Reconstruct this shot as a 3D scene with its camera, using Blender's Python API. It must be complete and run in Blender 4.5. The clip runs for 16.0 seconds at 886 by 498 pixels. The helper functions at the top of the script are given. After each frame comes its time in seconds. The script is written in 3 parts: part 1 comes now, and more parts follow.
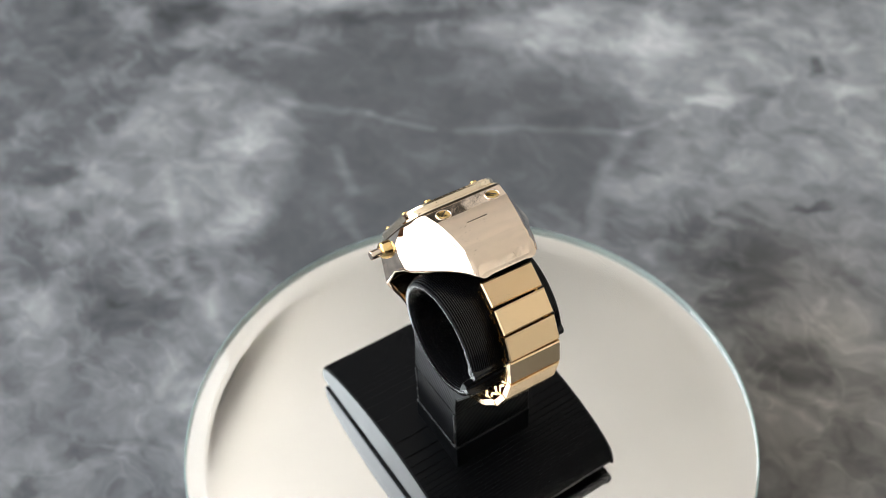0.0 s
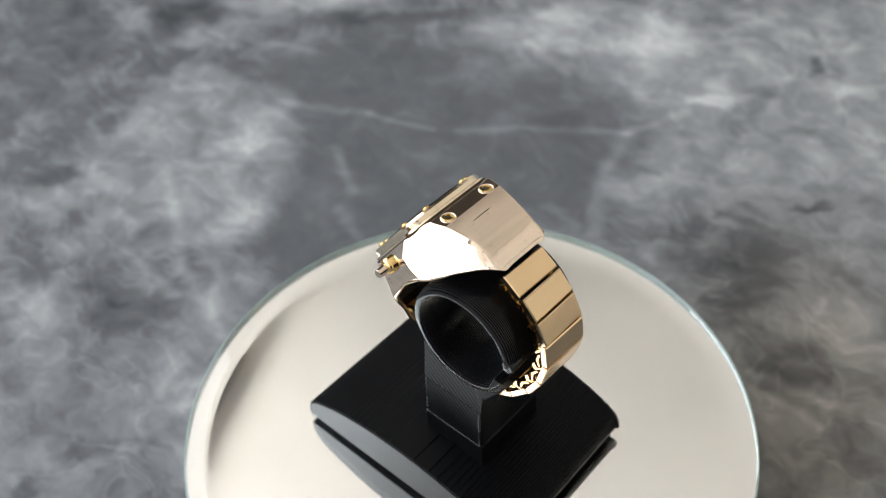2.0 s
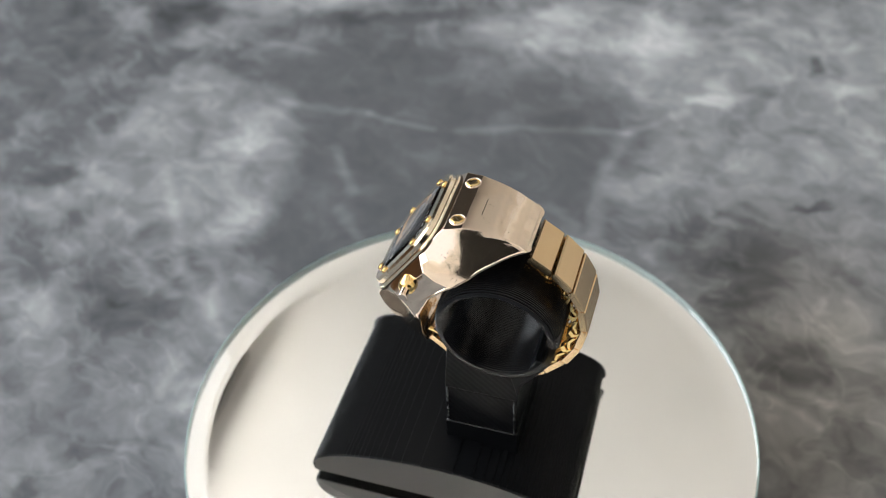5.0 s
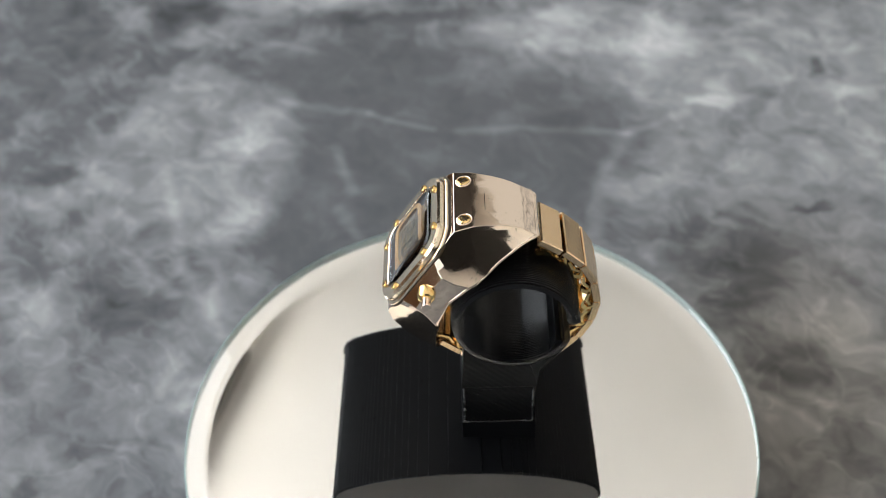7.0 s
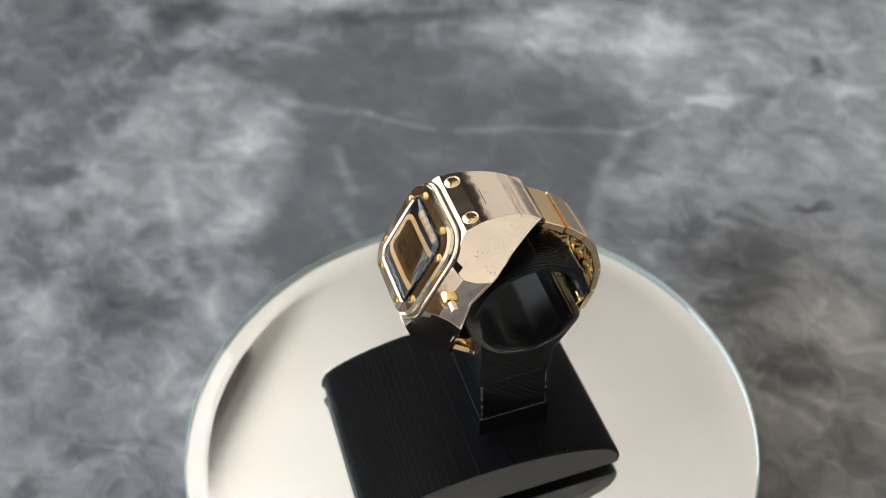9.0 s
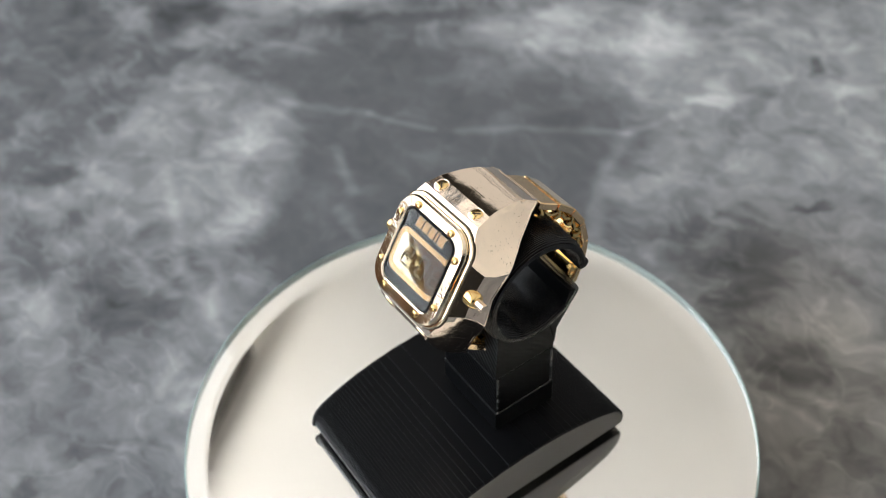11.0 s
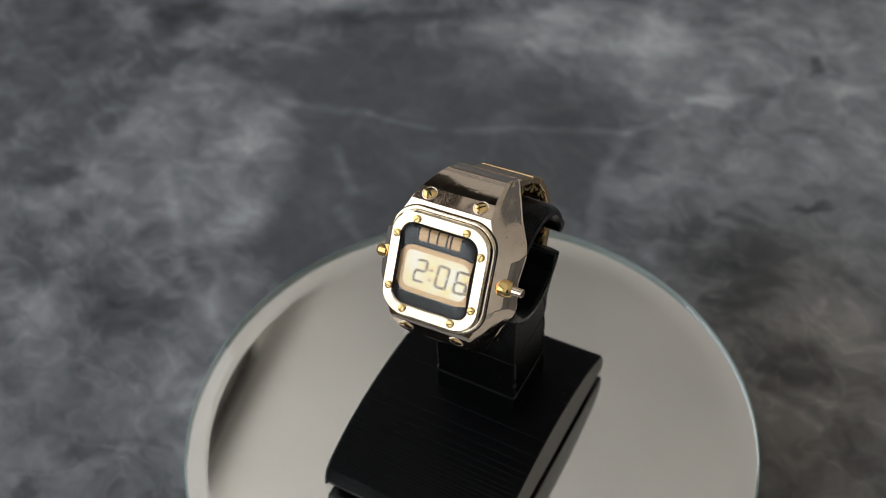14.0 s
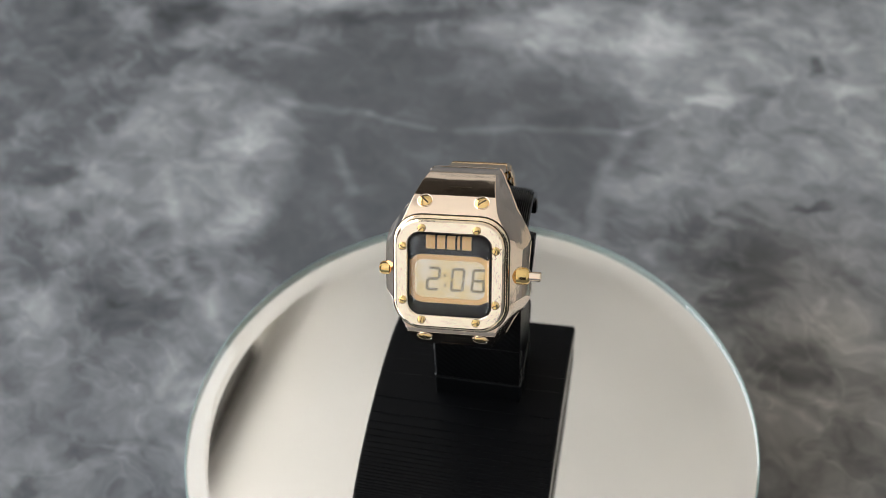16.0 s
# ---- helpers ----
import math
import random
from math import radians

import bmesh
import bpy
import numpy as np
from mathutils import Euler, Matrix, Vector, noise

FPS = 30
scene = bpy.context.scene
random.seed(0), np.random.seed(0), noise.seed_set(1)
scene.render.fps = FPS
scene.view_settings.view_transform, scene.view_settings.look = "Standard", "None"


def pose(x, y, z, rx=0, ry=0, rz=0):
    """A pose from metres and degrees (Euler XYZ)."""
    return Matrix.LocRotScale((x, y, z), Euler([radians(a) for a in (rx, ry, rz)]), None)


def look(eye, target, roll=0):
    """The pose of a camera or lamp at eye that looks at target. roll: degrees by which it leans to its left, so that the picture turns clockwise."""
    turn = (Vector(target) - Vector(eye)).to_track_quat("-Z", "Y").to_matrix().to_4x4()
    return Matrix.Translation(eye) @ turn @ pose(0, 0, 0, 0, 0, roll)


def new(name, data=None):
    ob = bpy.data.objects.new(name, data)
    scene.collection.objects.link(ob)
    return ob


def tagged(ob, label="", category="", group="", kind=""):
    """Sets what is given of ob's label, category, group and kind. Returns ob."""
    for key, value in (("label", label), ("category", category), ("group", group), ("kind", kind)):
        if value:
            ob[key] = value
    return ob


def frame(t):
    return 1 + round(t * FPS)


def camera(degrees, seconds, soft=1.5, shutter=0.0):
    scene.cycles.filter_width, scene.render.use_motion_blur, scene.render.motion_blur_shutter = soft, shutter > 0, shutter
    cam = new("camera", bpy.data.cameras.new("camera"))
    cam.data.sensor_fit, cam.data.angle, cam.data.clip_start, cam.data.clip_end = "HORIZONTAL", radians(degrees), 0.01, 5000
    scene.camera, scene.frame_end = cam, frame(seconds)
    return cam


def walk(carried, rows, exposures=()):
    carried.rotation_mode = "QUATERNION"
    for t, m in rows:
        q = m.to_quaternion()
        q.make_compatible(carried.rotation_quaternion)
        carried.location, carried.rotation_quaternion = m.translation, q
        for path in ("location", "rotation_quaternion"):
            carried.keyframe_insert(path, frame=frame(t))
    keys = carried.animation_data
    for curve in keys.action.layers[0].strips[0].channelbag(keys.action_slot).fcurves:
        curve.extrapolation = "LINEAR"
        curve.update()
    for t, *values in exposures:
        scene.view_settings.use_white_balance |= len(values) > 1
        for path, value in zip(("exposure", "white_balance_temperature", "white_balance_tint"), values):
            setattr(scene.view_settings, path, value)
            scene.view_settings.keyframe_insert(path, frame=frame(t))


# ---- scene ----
MM = 0.001

# ---- camera ----
cam = camera(38.03, 16.0, soft=0.85)
EYE = Vector((0.0, -0.1443, 0.2092))
PITCH, YAW, ROLL = radians(47.71), radians(-1.22), -2.96
AHEAD = Vector((math.sin(YAW) * math.cos(PITCH), math.cos(YAW) * math.cos(PITCH), -math.sin(PITCH)))
cam.data.dof.use_dof = True
cam.data.dof.focus_distance = 0.208
cam.data.dof.aperture_fstop = 22.0
walk(cam, [(0.0, look(EYE, EYE + AHEAD, ROLL)), (16.0, look(EYE, EYE + AHEAD, ROLL))],
     exposures=[(0.0, -0.11), (11.6, -0.11), (12.0, -0.12), (12.5, -0.37), (13.0, -0.78), (13.5, -1.2), (14.0, -1.25), (15.0, -1.25), (15.5, -0.93), (16.0, -0.38)])

# ---- light ----
world = bpy.data.worlds.new("sky")
scene.world = world
world.use_nodes = True
sky = world.node_tree.nodes.new("ShaderNodeTexSky")
sky.sky_type = "NISHITA"
sky.sun_disc = False
sky.sun_elevation, sky.sun_rotation = radians(38), radians(-110)
world.node_tree.links.new(sky.outputs[0], world.node_tree.nodes["Background"].inputs[0])
world.node_tree.nodes["Background"].inputs[1].default_value = 0.12


# ---- materials ----
def material(name, color=(0.5, 0.5, 0.5), rough=0.5, metal=0.0):
    m = bpy.data.materials.new(name)
    m.use_nodes = True
    b = m.node_tree.nodes["Principled BSDF"]
    b.inputs["Base Color"].default_value = (*color, 1)
    b.inputs["Roughness"].default_value = rough
    b.inputs["Metallic"].default_value = metal
    return m


def node(m, kind, **inputs):
    n = m.node_tree.nodes.new(kind)
    for key, value in inputs.items():
        n.inputs[key.replace("_", " ")].default_value = value
    return n


def link(m, a, b):
    m.node_tree.links.new(a, b)


def shader(m):
    return m.node_tree.nodes["Principled BSDF"]


def noise_node(m, scale, detail=3.0, rough=0.5, vector=None, distort=0.0):
    n = node(m, "ShaderNodeTexNoise", Scale=scale, Detail=detail, Roughness=rough, Distortion=distort)
    if vector is None:
        vector = node(m, "ShaderNodeTexCoord").outputs["Object"]
    link(m, vector, n.inputs["Vector"])
    return n.outputs["Fac"]


def ramp(m, fac, stops):
    r = m.node_tree.nodes.new("ShaderNodeValToRGB")
    while len(r.color_ramp.elements) < len(stops):
        r.color_ramp.elements.new(0.5)
    for e, (p, c) in zip(r.color_ramp.elements, stops):
        e.position = p
        e.color = (*c, 1) if isinstance(c, tuple) else (c, c, c, 1)
    link(m, fac, r.inputs["Fac"])
    return r.outputs["Color"]


def bump(m, height, strength, distance):
    b = node(m, "ShaderNodeBump", Strength=strength, Distance=distance)
    link(m, height, b.inputs["Height"])
    link(m, b.outputs["Normal"], shader(m).inputs["Normal"])


def vmath(m, op, a, b):
    n = m.node_tree.nodes.new("ShaderNodeVectorMath")
    n.operation = op
    for k, v in enumerate((a, b)):
        if v is None:
            continue
        if isinstance(v, tuple):
            n.inputs[k].default_value = v
        else:
            link(m, v, n.inputs[k])
    return n.outputs["Value"] if op in ("LENGTH", "DOT_PRODUCT", "DISTANCE") else n.outputs["Vector"]


def fmath(m, op, a, b=0.0, clamp=False):
    n = m.node_tree.nodes.new("ShaderNodeMath")
    n.operation, n.use_clamp = op, clamp
    for k, v in enumerate((a, b)):
        if isinstance(v, (int, float)):
            n.inputs[k].default_value = v
        else:
            link(m, v, n.inputs[k])
    return n.outputs[0]


def fade(m, value, near, far, amount):
    n = m.node_tree.nodes.new("ShaderNodeMapRange")
    n.interpolation_type = "SMOOTHSTEP"
    link(m, value, n.inputs["Value"])
    for key, v in (("From Min", near), ("From Max", far), ("To Min", amount), ("To Max", 0.0)):
        n.inputs[key].default_value = v
    return n.outputs["Result"]


def gold(name, color, rough, wave=0.25, pits=0.3):
    """Plated metal: gentle casting waviness, a few pits, uneven polish."""
    m = material(name, color, rough, 1.0)
    big = noise_node(m, 130, 2)
    fine = noise_node(m, 1500, 3, 0.6)
    mix = node(m, "ShaderNodeMath")
    mix.operation = "MULTIPLY_ADD"
    link(m, fine, mix.inputs[0])
    mix.inputs[1].default_value = pits * 0.1
    link(m, big, mix.inputs[2])
    bump(m, mix.outputs[0], wave, 0.0006)
    link(m, ramp(m, fine, [(0.35, rough * 0.7), (0.75, rough * 1.5)]), shader(m).inputs["Roughness"])
    # worn specks in scattered patches
    speck = fmath(m, "MULTIPLY", fade(m, noise_node(m, 2600, 2, 0.5), 0.27, 0.37, 1.0), fade(m, noise_node(m, 190, 3, 0.6), 0.36, 0.46, 1.0))
    worn = m.node_tree.nodes.new("ShaderNodeMix")
    worn.data_type = "RGBA"
    link(m, speck, worn.inputs[0])
    worn.inputs[6].default_value = (*color, 1)
    worn.inputs[7].default_value = (color[0] * 0.3, color[1] * 0.24, color[2] * 0.16, 1)
    link(m, worn.outputs[2], shader(m).inputs["Base Color"])
    return m


GOLD = gold("pale_gold_plate", (0.90, 0.755, 0.62), 0.08, 0.25, 0.4)
BEZEL_GOLD = gold("bright_gold_plate", (0.94, 0.81, 0.62), 0.075, 0.36, 2.0)
LINK_GOLD = gold("satin_gold_plate", (0.80, 0.59, 0.36), 0.20, 0.1)
_c = node(LINK_GOLD, "ShaderNodeTexCoord").outputs["Object"]
_b = noise_node(LINK_GOLD, 900, 3, 0.6, vmath(LINK_GOLD, "MULTIPLY", _c, (4.0, 0.25, 1.0)))
link(LINK_GOLD, ramp(LINK_GOLD, _b, [(0.3, 0.15), (0.75, 0.25)]), shader(LINK_GOLD).inputs["Roughness"])
DEEP_GOLD = gold("deep_gold_plate", (0.90, 0.65, 0.28), 0.14)
DARK_GAP = material("tarnished_slit", (0.05, 0.035, 0.02), 0.5, 0.6)

def printed(name, color, rough, gloss, grain):
    """Extruded black plastic: uneven sheen and slight ripples."""
    m = material(name, color, rough)
    shader(m).inputs["Specular IOR Level"].default_value = gloss
    n = noise_node(m, 420, 4, 0.6)
    if grain:
        link(m, ramp(m, n, [(0.3, rough * 0.8), (0.75, rough * 1.25)]), shader(m).inputs["Roughness"])
        bump(m, n, grain, 0.0002)
    else:
        link(m, ramp(m, n, [(0.2, rough * 0.95), (0.8, rough * 1.08)]), shader(m).inputs["Roughness"])
    return m


BLACK = printed("black_printed_plastic", (0.0032, 0.0034, 0.004), 0.34, 0.09, 0.03)
SLEEVE_BLACK = printed("glossy_printed_plastic", (0.0035, 0.0036, 0.0042), 0.2, 0.4, 0.02)
BED_BLACK = printed("smooth_print_bed_face", (0.006, 0.0065, 0.0075), 0.30, 0.5, 0.0)

HATCHED = material("hatched_printed_plastic", (0.0035, 0.0036, 0.004), 0.33)
shader(HATCHED).inputs["Specular IOR Level"].default_value = 0.07
_w = node(HATCHED, "ShaderNodeTexWave", Scale=420.0, Distortion=0.6, Detail=1.0)
_w.bands_direction = "DIAGONAL"
link(HATCHED, node(HATCHED, "ShaderNodeTexCoord").outputs["Object"], _w.inputs["Vector"])
bump(HATCHED, _w.outputs["Fac"], 0.14, 0.0002)

DIAL_BLACK = material("dial_black", (0.004, 0.004, 0.005), 0.3)
shader(DIAL_BLACK).inputs["Specular IOR Level"].default_value = 0.12
DIAL_GOLD = material("dial_gold_print", (0.84, 0.53, 0.24), 0.32, 0.5)
LCD = material("lcd_pane", (0.5, 0.44, 0.30), 0.07, 1.0)
link(LCD, ramp(LCD, noise_node(LCD, 220, 2), [(0.35, (0.64, 0.58, 0.48)), (0.65, (0.62, 0.48, 0.23))]), shader(LCD).inputs["Base Color"])
bump(LCD, noise_node(LCD, 160, 2), 0.2, 0.001)
SEGMENT = material("lcd_segment", (0.27, 0.23, 0.15), 0.12, 0.95)

GLASS = material("clear_glass", (1.0, 1.0, 1.0), 0.0)
shader(GLASS).inputs["Transmission Weight"].default_value = 1.0
shader(GLASS).inputs["IOR"].default_value = 1.5
CRYSTAL = material("crystal", (1, 1, 1), 0.02)
shader(CRYSTAL).inputs["Transmission Weight"].default_value = 1.0
shader(CRYSTAL).inputs["IOR"].default_value = 1.42
SILVER = material("mirror_silvering", (0.93, 0.93, 0.91), 0.0, 1.0)
GLASS_EDGE = material("ground_glass_edge", (0.40, 0.55, 0.53), 0.35)
TURN_BODY = material("turntable_plastic", (0.03, 0.03, 0.032), 0.45)

MARBLE = material("grey_marble", (0.2, 0.2, 0.2), 0.5)
shader(MARBLE).inputs["Specular IOR Level"].default_value = 0.2
# veining of the slab: x, y, two radii (mm), strength, firmness of the edge
CALM_FIELD = [(3, 108, 52, 40, 0.72), (-18, 134, 52, 22, 0.45), (-31, 84, 20, 30, 0.8)]
DARK_CLOUDS = [(-115, 160, 62.0, 50.0, -0.07, 0.2), (-10, 170, 70.0, 28.0, -0.08, 0.2), (-16, 163, 26.0, 4.0, -0.12, 0.4), (67, 66, 20.5, 12.0, -0.16, 0.4), (64, 50, 8.0, 4.5, -0.12, 0.3),
               (74, 31, 11.5, 8.5, -0.12, 0.3), (88, 80, 6.5, 2.0, -0.2, 0.3), (100, 134, 2.0, 5.5, -0.2, 0.3), (-80, 169, 12.0, 7.0, -0.15, 0.3),
               (-108, 101, 10.0, 4.0, -0.13, 0.3), (-95, 121, 4.0, 4.5, -0.15, 0.3), (-78, 78, 8.5, 5.5, -0.16, 0.3), (-80, 53, 13.0, 7.0, -0.12, 0.3),
               (-83, 13, 8.5, 4.5, -0.12, 0.3), (-94, 5, 6.5, 4.0, -0.16, 0.3), (-115, 95, 75, 150, -0.06, 0.2)]
PALE_CLOUDS = [(-72, 107, 27.5, 32.5, 0.12, 0.9), (71, 121, 8.5, 3.0, 0.17, 0.4), (-55, 112, 8.0, 6.5, 0.12, 0.3), (-55, 81, 9.5, 8.0, 0.12, 0.3),
               (-78, 156, 6.5, 5.5, 0.18, 0.3), (-98, 166, 8.0, 12.5, 0.12, 0.3), (27, 155, 18.0, 11.0, 0.14, 0.4), (58, 148, 16.0, 19.5, 0.14, 0.3),
               (107, 121, 7.0, 3.0, 0.11, 0.3), (-107, 89, 11.0, 7.5, 0.12, 0.3), (-61, 28, 18.0, 24.0, 0.1, 0.2), (-103, 53, 9.0, 9.0, 0.14, 0.3),
               (85, 44, 13.0, 13.5, 0.08, 0.2), (-41, 173, 29.0, 6.0, 0.2, 0.3), (46, 89, 11.0, 4.5, 0.14, 0.3)]
PALE_CLOUDS += [(-100, 15, 50, 38, 0.05, 0.2), (95, 115, 60, 60, 0.09, 0.2), (30, 150, 45, 30, 0.08, 0.2)]
VEINS = [(-47, 127, -24, 120, 1.4), (-24, 120, -7, 114, 0.9), (-1, 112, 46, 110, 1.2), (47, 111, 38, 96, 2.1), (38, 96, 33, 70, 2.0),
         (46, 110, 62, 117, 1.5), (-76, 95, -69, 65, 1.5), (-69, 65, -57, 46, 1.7), (-83, 75, -70, 57, 1.3), (-33, 108, -28, 91, 1.5),
         (-31, 85, -25, 75, 1.3), (64, 29, 80, 18, 1.2), (64, 24, 76, 14, 1.0), (21, 148, 31, 135, 1.4), (-120, 95, -106, 88, 1.5)]


def paint_marble(m):
    """Clouds and veins in their places, swirling streaks over them, and a calm dark field in the middle."""
    here = vmath(m, "SCALE", node(m, "ShaderNodeTexCoord").outputs["Object"], None)
    here.node.inputs["Scale"].default_value = 1000.0
    here = vmath(m, "MULTIPLY", here, (1, 1, 0))

    def drifted(scale, detail, amount):
        wob = node(m, "ShaderNodeTexNoise", Scale=scale, Detail=detail, Roughness=0.55)
        link(m, here, wob.inputs["Vector"])
        return vmath(m, "ADD", here, vmath(m, "MULTIPLY", vmath(m, "SUBTRACT", wob.outputs["Color"], (0.5, 0.5, 0.5)), (amount, amount, 0)))

    gently, warped, curled = drifted(0.05, 2.0, 7), drifted(0.10, 4.0, 13), drifted(0.05, 3.0, 18)

    def cloud(x, y, rx, ry, firm, soft, base):
        away = vmath(m, "SUBTRACT", base, (x, y, 0))
        d = vmath(m, "LENGTH", vmath(m, "MULTIPLY", away, (1 / rx, 1 / ry, 0)), None)
        return fade(m, d, firm, soft, 1.0)

    calm = 0.0
    for x, y, rx, ry, firm in CALM_FIELD:
        calm = fmath(m, "MAXIMUM", calm, cloud(x, y, rx, ry, firm, 1.12, gently))
    total = fmath(m, "ADD", 0.368, fmath(m, "MULTIPLY", calm, -0.135))
    for x, y, rx, ry, amount, firm in DARK_CLOUDS + PALE_CLOUDS:
        total = fmath(m, "ADD", total, fmath(m, "MULTIPLY", cloud(x, y, rx, ry, firm, 1.25, warped), amount * 1.25))
    for x0, y0, x1, y1, wide in VEINS:
        run = Vector((x1 - x0, y1 - y0))
        along = run.normalized()
        rel = vmath(m, "SUBTRACT", gently, ((x0 + x1) / 2, (y0 + y1) / 2, 0))
        a = vmath(m, "DOT_PRODUCT", rel, (along.x, along.y, 0))
        b = vmath(m, "DOT_PRODUCT", rel, (-along.y, along.x, 0))
        a = fmath(m, "MAXIMUM", fmath(m, "SUBTRACT", fmath(m, "ABSOLUTE", a), run.length / 2), 0.0)
        d = fmath(m, "SQRT", fmath(m, "ADD", fmath(m, "MULTIPLY", a, a), fmath(m, "MULTIPLY", b, b)))
        total = fmath(m, "ADD", total, fade(m, d, 0.0, wide * 1.9, 0.105))
    # streaks run aslant over the slab, and fade out in the calm field
    busy = fmath(m, "SUBTRACT", 1.0, fmath(m, "MULTIPLY", calm, 0.5))
    slant = node(m, "ShaderNodeVectorRotate")
    link(m, curled, slant.inputs["Vector"])
    slant.inputs["Angle"].default_value = radians(38)
    for scale, amount, stretch, rough in ((0.03, 0.34, (1, 1.3, 1), 0.5), (0.075, 0.58, (1.0, 1.15, 1), 0.5), (0.2, 0.32, (0.9, 1.2, 1), 0.55)):
        n = node(m, "ShaderNodeTexNoise", Scale=scale, Detail=3.0, Roughness=rough, Distortion=0.35)
        link(m, vmath(m, "MULTIPLY", slant.outputs[0], stretch), n.inputs["Vector"])
        total = fmath(m, "ADD", total, fmath(m, "MULTIPLY", busy, fmath(m, "MULTIPLY", fmath(m, "SUBTRACT", n.outputs["Fac"], 0.5), amount)))
    # thin pale wisps
    n = node(m, "ShaderNodeTexNoise", Scale=0.045, Detail=2.0, Roughness=0.5, Distortion=0.8)
    link(m, vmath(m, "MULTIPLY", slant.outputs[0], (0.7, 1.5, 1)), n.inputs["Vector"])
    wisp = fade(m, fmath(m, "ABSOLUTE", fmath(m, "SUBTRACT", n.outputs["Fac"], 0.5)), 0.0, 0.03, 0.06)
    total = fmath(m, "ADD", total, fmath(m, "MULTIPLY", busy, wisp))
    color = ramp(m, total, [(0.0, (0.040, 0.043, 0.048)), (0.25, (0.10, 0.105, 0.114)), (0.5, (0.235, 0.243, 0.257)), (0.75, (0.43, 0.44, 0.45)), (1.0, (0.68, 0.68, 0.67))])
    # an earthy patch towards one corner of the slab
    far = vmath(m, "LENGTH", vmath(m, "MULTIPLY", vmath(m, "SUBTRACT", warped, (78, 20, 0)), (1 / 38, 1 / 60, 0)), None)
    tint = m.node_tree.nodes.new("ShaderNodeMix")
    tint.data_type, tint.blend_type = "RGBA", "MULTIPLY"
    link(m, fade(m, far, 0.2, 1.3, 1.0), tint.inputs[0])
    link(m, color, tint.inputs[6])
    tint.inputs[7].default_value = (0.86, 0.78, 0.68, 1)
    link(m, tint.outputs[2], shader(m).inputs["Base Color"])


paint_marble(MARBLE)


def plaster(name, color):
    m = material(name, color, 0.9)
    n = noise_node(m, 3, 4)
    link(m, ramp(m, n, [(0.3, tuple(c * 0.9 for c in color)), (0.7, tuple(min(1, c * 1.05) for c in color))]), shader(m).inputs["Base Color"])
    return m


CEILING = plaster("ceiling_paint", (0.88, 0.85, 0.81))
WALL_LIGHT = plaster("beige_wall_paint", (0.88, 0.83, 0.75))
# for unseen dark surfaces; the walls in it only darken reflections
DARK_UNSEEN = plaster("dark_unseen_surface", (0.07, 0.062, 0.055))
WALL_BROWN = plaster("brown_panel_paint", (0.20, 0.105, 0.05))
# black for unseen panels that the polished flank mirrors
BLACK_UNSEEN = plaster("black_unseen_surface", (0.012, 0.011, 0.010))
FLOOR = plaster("pale_floor", (0.68, 0.64, 0.58))


def glowing(name, color, strength):
    m = bpy.data.materials.new(name)
    m.use_nodes = True
    m.node_tree.nodes.clear()
    e = m.node_tree.nodes.new("ShaderNodeEmission")
    e.inputs[0].default_value = (*color, 1)
    e.inputs[1].default_value = strength
    link(m, e.outputs[0], m.node_tree.nodes.new("ShaderNodeOutputMaterial").inputs[0])
    return m


DAY = glowing("daylight_backdrop", (0.87, 0.93, 0.985), 4.0)
# strong fill glow that lights the ceiling from below
GROUND_GLOW = glowing("ceiling_fill_glow", (0.98, 0.95, 0.90), 6.5)
# dim fill glow, set to the cream tone the lugs should mirror
NORTH_GLOW = glowing("dim_north_fill", (1.0, 0.96, 0.90), 0.75)
# soft fill glow for the south panel and the strip near the window wall
SOFT_GLOW = glowing("soft_fill_glow", (0.97, 0.97, 1.0), 1.4)


# ---- mesh helpers (sizes in millimetres) ----
def mesh_of(name, bm, mat, smooth=30):
    bmesh.ops.recalc_face_normals(bm, faces=bm.faces[:])
    me = bpy.data.meshes.new(name)
    bmesh.ops.scale(bm, vec=(MM, MM, MM), verts=bm.verts[:])
    bm.to_mesh(me)
    bm.free()
    me.materials.append(mat)
    if smooth:
        me.shade_smooth()
        me.set_sharp_from_angle(angle=radians(smooth))
    return me


def part(name, bm, mat, parent=None, label="", smooth=30, bevel=0.0):
    ob = new(name, mesh_of(name, bm, mat, smooth))
    ob.parent = parent
    if label:
        tagged(ob, label)
    if bevel:
        b = ob.modifiers.new("soft_edges", "BEVEL")
        b.width, b.segments, b.limit_method, b.angle_limit = bevel * MM, 2, "ANGLE", radians(25)
        b.harden_normals = True
    return ob


def prism(bm, outline, z0, z1, inset=0.0):
    """A solid between two heights from a flat outline; the top is drawn in by inset."""
    cx = sum(p[0] for p in outline) / len(outline)
    cy = sum(p[1] for p in outline) / len(outline)
    low = [bm.verts.new((x, y, z0)) for x, y in outline]
    rim = [bm.verts.new((x, y, z1 - inset)) for x, y in outline]
    top = []
    for x, y in outline:
        d = math.hypot(x - cx, y - cy) or 1
        top.append(bm.verts.new((x - inset * (x - cx) / d, y - inset * (y - cy) / d, z1)))
    n = len(outline)
    for a, b in ((low, rim), (rim, top)):
        for i in range(n):
            bm.faces.new((a[i], a[(i + 1) % n], b[(i + 1) % n], b[i]))
    bm.faces.new(top)
    bm.faces.new(low[::-1])
    return low + rim + top


